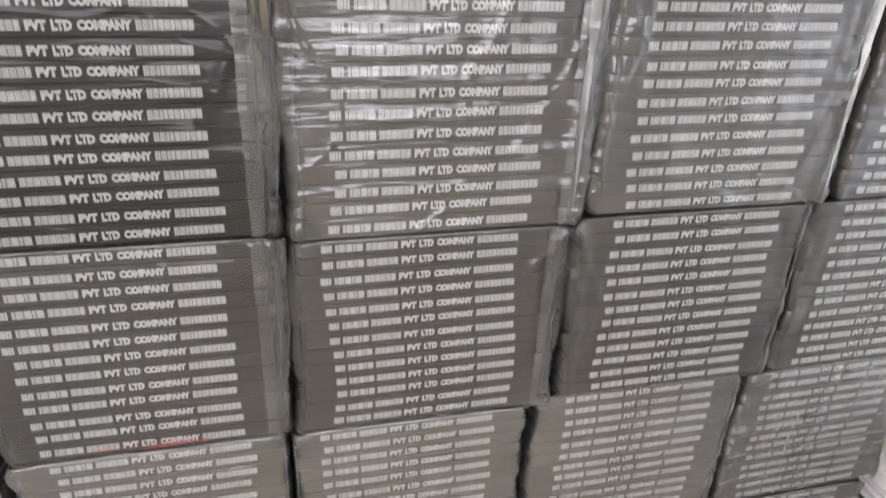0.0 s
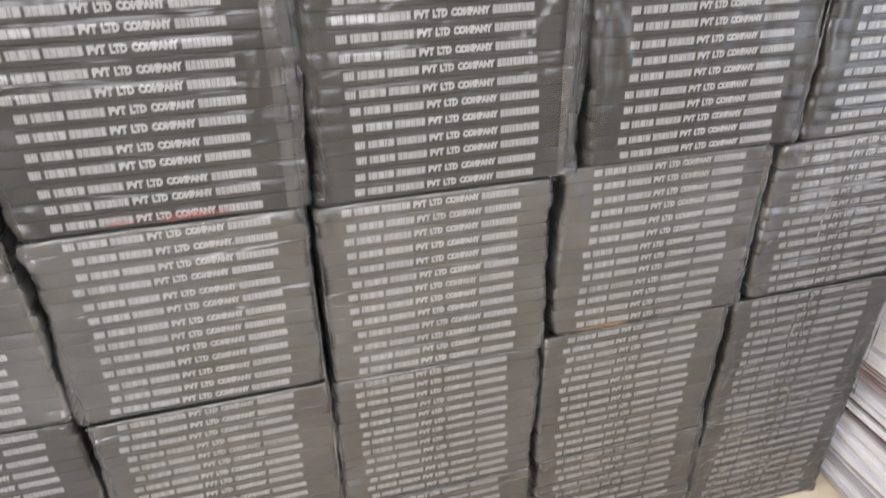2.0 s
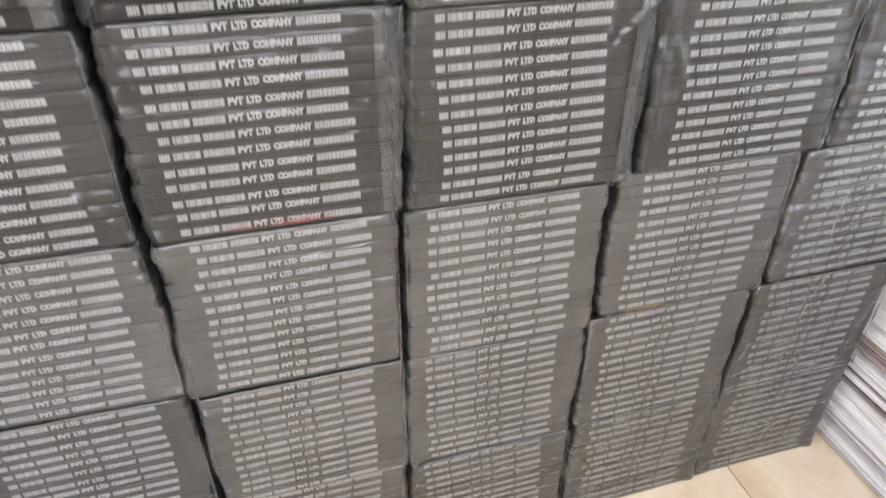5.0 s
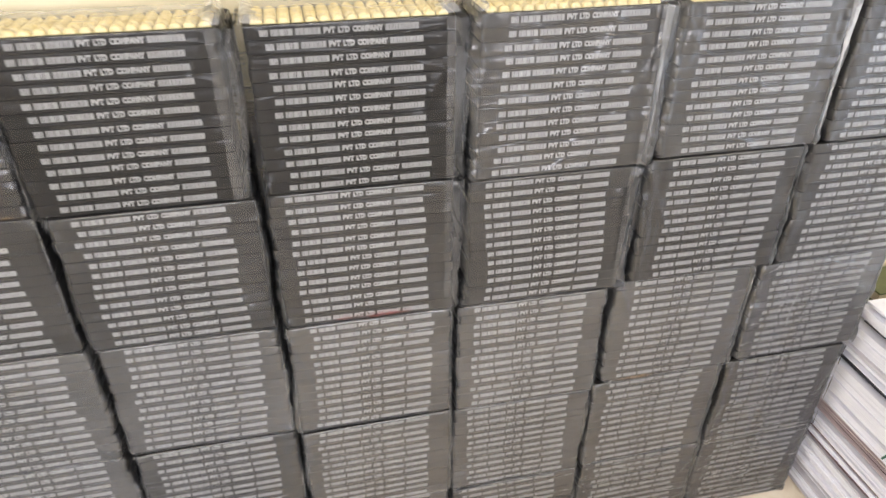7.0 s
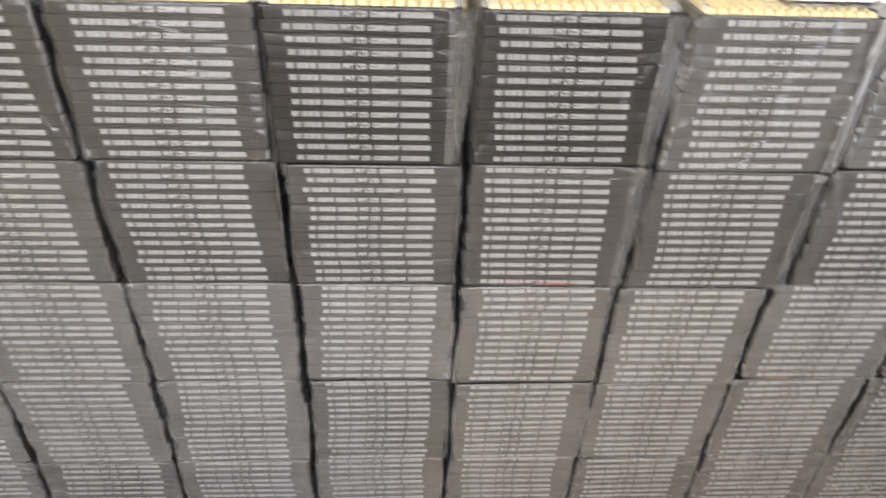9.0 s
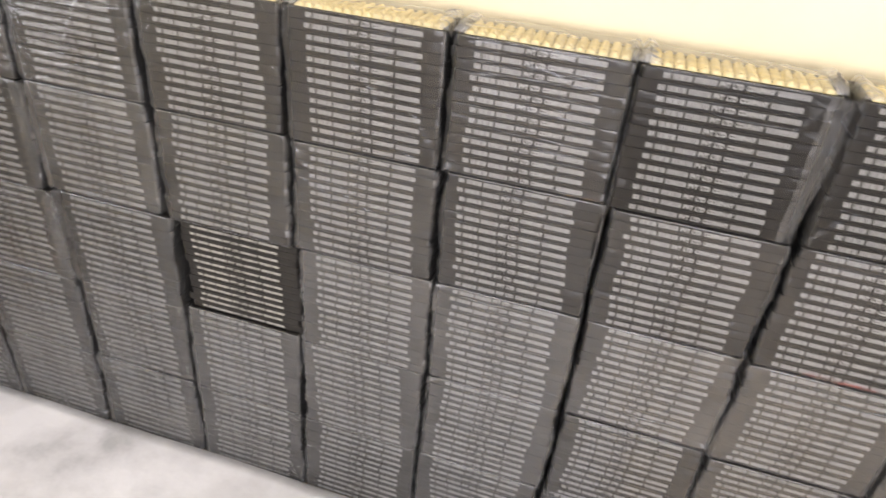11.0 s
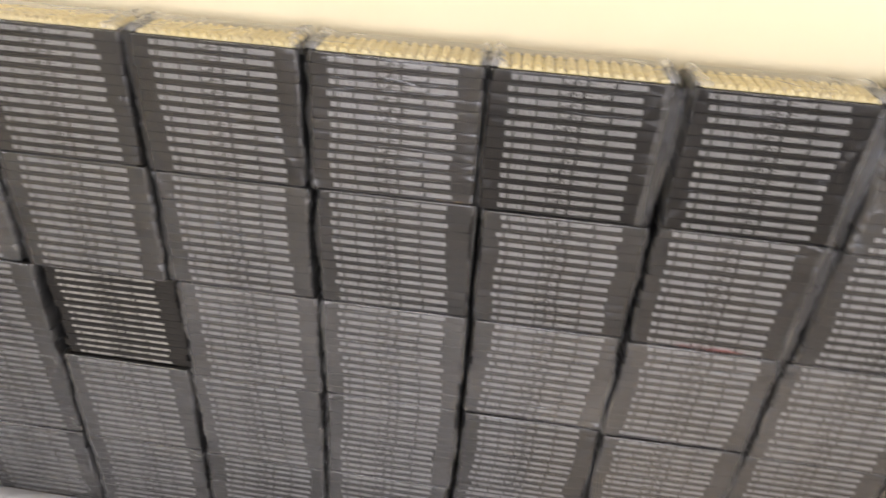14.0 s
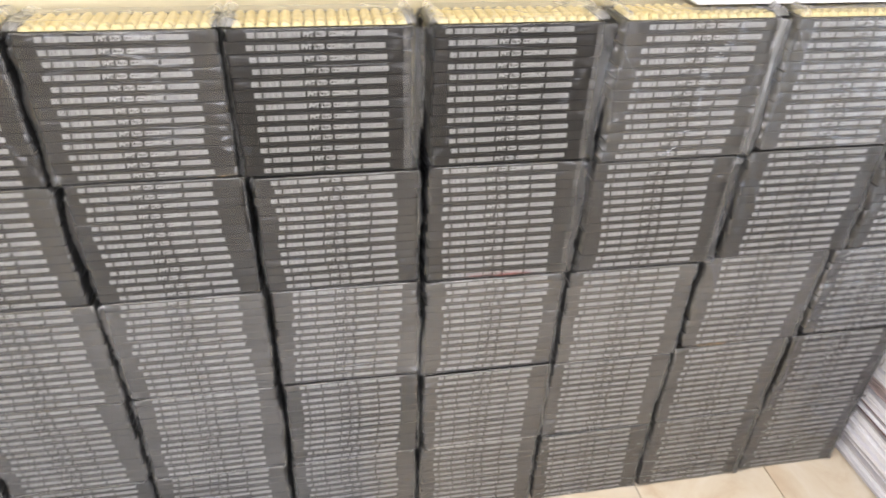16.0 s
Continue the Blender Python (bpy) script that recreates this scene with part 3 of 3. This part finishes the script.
def bundle(col, row):
    """Thirteen abacuses in a wrap. Columns from the doorway, rows from the top."""
    bare = (col, row) == (3, 2)
    top = row == 0
    x = middle(col, row)
    spare = (x - middle(max(col - 1, 0), row) - 2 * HALF if col else 0.012, middle(min(col + 1, 10), row) - x - 2 * HALF if col < 10 else 0.012)
    levels = (5 * HEIGHT, *((4 - k) * HEIGHT + JOINTS[col][k] / 1000 for k in range(4)), 0.0)
    z, tall = levels[row + 1], (levels[row] - levels[row + 1]) / HEIGHT
    y = 0.4 * rnd.uniform(-0.002, 0.003) + STEPS.get((col, row), 0.0)
    label = ("bundle of black abacuses with white print, not wrapped" if bare else
             "plastic-wrapped bundle of black abacuses with cream beads on top" if top else
             "plastic-wrapped bundle of black abacuses with white printed lines")
    thing = tagged(new("abacus_bundle"), label, "abacus bundle", "stacked bundles of abacuses")
    thing.matrix_world = pose(x + (0.002 if bare else 0), y + (0.006 if bare else 0), z, 0, 0, rnd.uniform(-0.5, 0.5)) @ Matrix.Diagonal((1, 1, tall, 1))
    start = -0.097 + rnd.uniform(-0.007, 0.005)
    drift = random.Random(7 * col + 31 * row).uniform(-0.010, 0.010)
    slide = random.Random(53 * col + 7 * row + 1)
    shifts = [slide.gauss(0, 0.0048 if bare else 0.0011) for _ in range(COUNT)]
    for k in range(COUNT):
        one = part("abacus", ABACUS, None, thing)
        one.matrix_basis = pose(max(-0.007, min(0.007, shifts[k])), rnd.uniform(0, 0.0012), 0.0015 + k * THICK, 0, 0, rnd.uniform(-0.25, 0.25))
        line = part("lettering", LETTERING_GREY if bare else LETTERING, None, one, "grey printed line" if bare else "white printed line")
        line.matrix_basis = pose(start + drift * (k / 12 - 0.5) + rnd.uniform(-0.0032, 0.0032), -0.0004, 0.0043 + rnd.uniform(-0.0007, 0.0007), 0, rnd.uniform(-0.25, 0.25), 0) @ Matrix.Diagonal((1, 1, 0.75 if bare else 1, 1))
        if top and k == COUNT - 1:
            for i in range(15):
                for j, by in enumerate((0.0144, 0.0345, 0.0461, 0.0577, 0.0693)):
                    bead = part("bead", BEAD, None, one)
                    bead.matrix_basis = pose((i - 7) * 0.0160, by + rnd.uniform(-0.0006, 0.0006), THICK * 0.5 + 0.0068, 0, rnd.uniform(0, 36), 0)
    if bare:
        return
    # lower rows draw milky film more often, painting in their greater brightness
    material = M_FILM_CLEAR_DIM if (col, row) in CLEAR_DIM else M_FILM_WAVY if (col, row) in WAVY else M_FILM_THIN_DIM if (col, row) in THIN_DIM else rnd.choice((M_FILM_MID, M_FILM_MILKY, M_FILM_MILKY) if row > 1 else (M_FILM_MID, M_FILM_MID, M_FILM_MILKY))
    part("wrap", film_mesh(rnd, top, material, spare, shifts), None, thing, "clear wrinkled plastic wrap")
    if (col, row) in ((8, 0), (9, 0)):
        part("seam", seam_mesh(rnd, 1, 0.015, True), None, thing, "whitish folded strip of the wrap")
    elif rnd.random() < 0.75:
        part("seam", seam_mesh(rnd, 1 if rnd.random() < 0.75 else -1, rnd.uniform(0.0015, 0.0045)), None, thing, "crumpled seam of the wrap")
    frill = random.Random(100 * col + row)
    if spare[1] > 0.0235:
        part("flap", flap_mesh(frill, spare[1] - 0.007), None, thing, "loose creased flap of the wrap")
    part("hem", hem_mesh(frill), None, thing, "crimped hem of the wrap")
    for side, chance in ((1, 0.3), (-1, 0.15)):
        if frill.random() < chance:
            part("ear", ear_mesh(frill, side), None, thing, "pinched corner of the wrap")
    if top:
        part("tuft", tuft_mesh(rnd, 1), None, thing, "gathered end of the wrap")
        part("tuft", tuft_mesh(rnd, -1), None, thing, "gathered end of the wrap")
        part("cap", cap_mesh(rnd), None, thing, "milky plastic over the beads")


for c in range(11):
    for r in range(5):
        bundle(c, r)


def smear(col, row, x0, x1, z0, z1, material, label):
    """A thin stain on the front of one wrap, with a ragged outline."""
    bm = bmesh.new()
    n = 14
    lo, hi = [], []
    for i in range(n + 1):
        u = i / n
        w = math.sin(math.pi * u) ** 0.5
        m = (z0 + z1) / 2 + 0.001 * noise.noise(Vector((u * 6, col, 0)))
        h = (z1 - z0) / 2 * w * (0.75 + 0.5 * noise.noise(Vector((u * 9, col, 4))))
        lo.append(bm.verts.new((x0 + (x1 - x0) * u, -0.0042, m - h)))
        hi.append(bm.verts.new((x0 + (x1 - x0) * u, -0.0042, m + h)))
    for i in range(n):
        bm.faces.new((lo[i], lo[i + 1], hi[i + 1], hi[i]))
    own = [o for o in scene.objects if o.name.startswith("abacus_bundle")][col * 5 + row]
    part("stain", bm, material, own, label)


smear(7, 1, -0.055, 0.06, 0.004, 0.013, M_RED_STAIN, "faint red stain on the wrap")
smear(5, 0, 0.07, 0.125, 0.002, 0.008, M_TAN_STAIN, "tan tape mark on the wrap")
smear(9, 2, -0.11, 0.0, 0.0, 0.010, M_TAN_STAIN, "faint tan stain on the wrap")

# ---- papers beside the stacks ----
def sheaf(name, label, y0, y1, x0, x1, z0, z1, materials, rnd, bow, quires):
    """A pile of loose sheets: thin quires with uneven, slightly sagging sides, each a part of its own."""
    thing = tagged(new(name), label, "paper stack", "papers piled beside the stacks")
    thing.matrix_world = pose(x0, y1, z0)
    seed = Vector((rnd.uniform(0, 50), 0, 0))
    a, i = 0.0, 0
    while a < z1 - z0 - 0.002:
        b = min(z1 - z0, a + rnd.choice(quires))
        push = 0.006 * noise.noise(Vector((i * 0.45, 0, 0)) + seed) + rnd.choice((-0.004, -0.002, 0.0, 0.002, 0.004, 0.011))
        back = rnd.uniform(-0.010, 0.006)
        skew = rnd.uniform(-0.006, 0.006)
        n = 12
        bm = bmesh.new()
        rings = []
        for k in range(n):
            v = k / (n - 1)
            y = (y0 - y1) * v + (back if k in (0, n - 1) else 0)
            sag = bow * noise.noise(Vector((v * 2.2, a * 14, 3)) + seed)
            x = push + 0.3 * sag + skew * v
            lip = 0.0012 * noise.noise(Vector((v * 9, i, 5)) + seed)
            rings.append([(x + lip, y, a + sag), (x, y, b + sag - 0.0012), (x1 - x0, y, b + sag - 0.0012), (x1 - x0, y, a + sag)])
        ends = skin(bm, rings)
        bm.faces.new(ends[0])
        bm.faces.new(ends[-1][::-1])
        bmesh.ops.recalc_face_normals(bm, faces=bm.faces)
        part("quire", bm, rnd.choice(materials), thing)
        a, i = b, i + 1
    return thing


prnd = random.Random(5)
PX = 2.992
WHITES = (M_PAPER, M_PAPER, M_PAPER, M_PAPER_GREY, M_PAPER, M_PAPER, M_PAPER)
THIN_Q, THICK_Q = (0.002, 0.003, 0.005, 0.008), (0.004, 0.007, 0.012, 0.016)
sheaf("paper_pile", "pile of white printed sheets on the tiled floor", -0.62, 0.10, PX + 0.006, 3.30, 0.0, 0.060, WHITES, prnd, 0.005, THIN_Q)
sheaf("paper_pile", "pile of white printed sheets with dark gaps", -0.60, 0.11, PX + 0.004, 3.30, 0.066, 0.150, WHITES, prnd, 0.007, THIN_Q)
sheaf("booklet_pile", "pile of thin pinkish booklets between white sheets", -0.58, 0.10, PX + 0.006, 3.29, 0.155, 0.215, (M_PAPER_PINK, M_PAPER_GREY, M_PAPER, M_PAPER, M_MAROON), prnd, 0.007, THIN_Q)
sheaf("booklet_pile", "thin maroon-edged booklets between white sheets", -0.58, 0.10, PX + 0.016, 3.29, 0.224, 0.256, (M_MAROON, M_MAROON, M_PAPER_PINK), prnd, 0.005, THIN_Q)
thick = sheaf("paper_pile", "thick pile of white sheets with a green print", -0.60, 0.11, PX + 0.004, 3.30, 0.264, 0.372, (M_PAPER,), prnd, 0.004, THICK_Q)
# dark strip drawn in for shade between two piles
sheaf("gap_shade", "thin dark strip for the shaded gap between paper piles", -0.56, 0.09, PX + 0.010, 3.29, 0.376, 0.382, (M_GAP_SHADE_AND_BLACK,), prnd, 0.002, (0.006,))
sheaf("paper_pile", "pile of white sheets topped by a dark gap", -0.57, 0.125, PX + 0.006, 3.30, 0.386, 0.468, (M_PAPER, M_PAPER, M_PAPER, M_PAPER_GREY), prnd, 0.003, THICK_Q)
# second dark strip, again shade in a gap given as a solid
sheaf("gap_shade", "dark strip for the shaded gap above a paper pile", -0.56, 0.03, PX + 0.012, 3.29, 0.474, 0.484, (M_GAP_SHADE_AND_BLACK,), prnd, 0.002, (0.010,))
sheaf("paper_pile", "uppermost pile of white sheets", -0.55, 0.03, PX + 0.006, 3.28, 0.489, 0.535, (M_PAPER,), prnd, 0.004, THICK_Q)
for k in range(4):
    bm = bmesh.new()
    y, z = -0.255 - 0.011 * k, 0.012 + 0.004 * k
    bm.faces.new([bm.verts.new(p) for p in ((-0.011, y, z), (-0.011, y - 0.005, z), (-0.011, y - 0.016, z + 0.030), (-0.011, y - 0.011, z + 0.030))])
    part("print", bm, M_GREEN, thick, "green printed bar")


def book(name, label, x0, x1, y0, y1, z0, z1, cover, pages):
    thing = tagged(new(name), label, "book")
    thing.matrix_world = pose(0, 0, 0)
    part("cover", boxed(x0, x1, y0, y1, z0, z0 + 0.004, bevel=0.001), cover, thing)
    part("pages", boxed(x0 + 0.002, x1 - 0.002, y0 + 0.002, y1 - 0.002, z0 + 0.0042, z1 - 0.0042), pages, thing, "cream page edges")
    part("cover", boxed(x0, x1, y0, y1, z1 - 0.004, z1, bevel=0.001), cover, thing)
    return thing


book("book", "olive-green book with cream page edges on the papers", 3.03, 3.24, 0.045, 0.125, 0.468, 0.502, M_OLIVE, M_EDGE)
book("book", "olive-green book with cream page edges on the papers", 3.04, 3.25, 0.040, 0.122, 0.503, 0.530, M_OLIVE, M_EDGE)

# ---- papers on top of the stacks ----
top_z = 5 * HEIGHT + 0.012
papers = tagged(new("white_papers"), "white printed papers lying on the bundles", "paper")
part("sheet", boxed(2.315, 2.74, 0.034, 0.128, top_z, top_z + 0.004, bevel=0.001), M_PAPER, papers)
poster = tagged(new("poster"), "white printed poster leaning on the wall", "poster")
part("sheet", boxed(2.37, 2.95, 0.118, 0.121, top_z + 0.005, top_z + 0.40), M_PAPER, poster)
bm = bmesh.new()
vs = [bm.verts.new(p) for p in ((2.408, 0.1165, top_z + 0.010), (2.445, 0.1165, top_z + 0.010), (2.475, 0.1165, top_z + 0.045), (2.408, 0.1165, top_z + 0.045))]
bm.faces.new(vs)
part("print", bm, M_BLUEGREY, poster, "blue-grey printed shape")

# ---- floor things by the doorway ----
def plastic_sheet():
    bm = bmesh.new()
    nx, ny = 60, 44
    grid = []
    for i in range(nx + 1):
        row = []
        for j in range(ny + 1):
            u, v = i / nx, j / ny
            x = -0.05 + 1.85 * u
            y = -0.004 - 1.3 * v
            if i == 0:
                x += 0.03 * noise.noise(Vector((0, v * 6, 0)))
            x += 0.06 * max(0, 1 - v * 18) * max(0, 1 - u * 22)
            z = 0.004 + 0.003 * (noise.noise(Vector((x * 3, y * 3, 0))) + 0.6) + 0.0018 * noise.noise(Vector((x * 11, y * 11, 4)))
            ridge = abs(noise.noise(Vector((x * 2.1 + 3, y * 2.1, 8))))
            z += 0.006 * max(0.0, 1 - ridge * 9)
            row.append(bm.verts.new((x, y, max(0.0025, z))))
        grid.append(row)
    for i in range(nx):
        for j in range(ny):
            bm.faces.new((grid[i][j], grid[i][j + 1], grid[i + 1][j + 1], grid[i + 1][j]))
    bmesh.ops.recalc_face_normals(bm, faces=bm.faces)
    bmesh.ops.solidify(bm, geom=bm.faces[:], thickness=0.0008)
    ob = new("plastic_sheet", mesh_of("plastic_sheet", bm, M_SHEET, smooth=True))
    return tagged(ob, "creased white plastic sheet spread over the tiled floor", "plastic sheet")


plastic_sheet()


def tube(bm, pts, radii, n=10):
    loops = []
    for i, (p, r) in enumerate(zip(pts, radii)):
        a = Vector(pts[max(0, i - 1)])
        b = Vector(pts[min(len(pts) - 1, i + 1)])
        q = (b - a).to_track_quat("Z", "Y")
        loops.append([Vector(p) + q @ Vector((r * math.cos(t), r * math.sin(t), 0)) for t in [2 * math.pi * k / n for k in range(n)]])
    rings = skin(bm, loops)
    bm.faces.new(rings[0][::-1])
    bm.faces.new(rings[-1])
    return bm


tool = tagged(new("mallet"), "small mallet with a brown handle and dark head", "mallet")
part("handle", tube(bmesh.new(), [(-0.121, -0.002, 0.009), (-0.095, 0.001, 0.010), (-0.071, -0.006, 0.011), (-0.045, -0.028, 0.011), (-0.021, -0.049, 0.012)], [0.0045, 0.006, 0.0065, 0.0055, 0.005]), M_HANDLE, tool, smooth=True)
part("head", tube(bmesh.new(), [(-0.016, -0.062, 0.013), (-0.012, -0.058, 0.013), (0.004, -0.042, 0.013), (0.007, -0.039, 0.013)], [0.007, 0.0115, 0.0115, 0.007], 14), M_GAP_SHADE_AND_BLACK, tool, "dark rubber head", smooth=True)


def red_bag():
    bm = bmesh.new()
    loops = []
    for k in range(10):
        u = k / 9
        r = 0.06 * (1.0 - 0.55 * u ** 2)
        loop = []
        for i in range(20):
            a = 2 * math.pi * i / 20
            w = 1 + 0.16 * noise.noise(Vector((math.cos(a) * 2, math.sin(a) * 2, u * 4)))
            loop.append((-0.215 + r * w * math.cos(a), -0.165 + 0.9 * r * w * math.sin(a), 0.002 + 0.16 * u))
        loops.append(loop)
    rings = skin(bm, loops)
    bm.faces.new(rings[-1])
    bm.faces.new(rings[0][::-1])
    return bm


bag = tagged(new("red_bag"), "slumped red cloth bag with a black top", "bag")
part("body", red_bag(), M_RED, bag, smooth=True)
part("grip", tube(bmesh.new(), [(-0.235, -0.165, 0.155), (-0.225, -0.165, 0.20), (-0.20, -0.165, 0.20), (-0.19, -0.165, 0.155)], [0.012, 0.014, 0.014, 0.012]), M_GAP_SHADE_AND_BLACK, bag, "black grip", smooth=True)

# ---- tiled floor, piece by piece ----
floor = tagged(new("floor", mesh_of("floor", boxed(-1.4, ROOM_X1 + T, ROOM_Y0 - T, 0.4, -0.06, -0.004), M_GROUT)), "cream marbled tile floor", "floor", kind="structure")
TILE = 0.3475
TILE_MESH = mesh_of("tile", boxed(-TILE / 2 + 0.0012, TILE / 2 - 0.0012, -TILE / 2 + 0.0012, TILE / 2 - 0.0012, -0.012, 0.0, bevel=0.0008, segments=1), M_TILE)
for i in range(-7, 6):
    for j in range(-10, 2):
        x, y = 2.428 + (i + 0.5) * TILE, -0.19 + (j + 0.5) * TILE
        if -0.35 < x < ROOM_X1 + 0.1 and y < 0.25:
            part("tile", TILE_MESH, None, floor).matrix_basis = pose(x, y, 0)
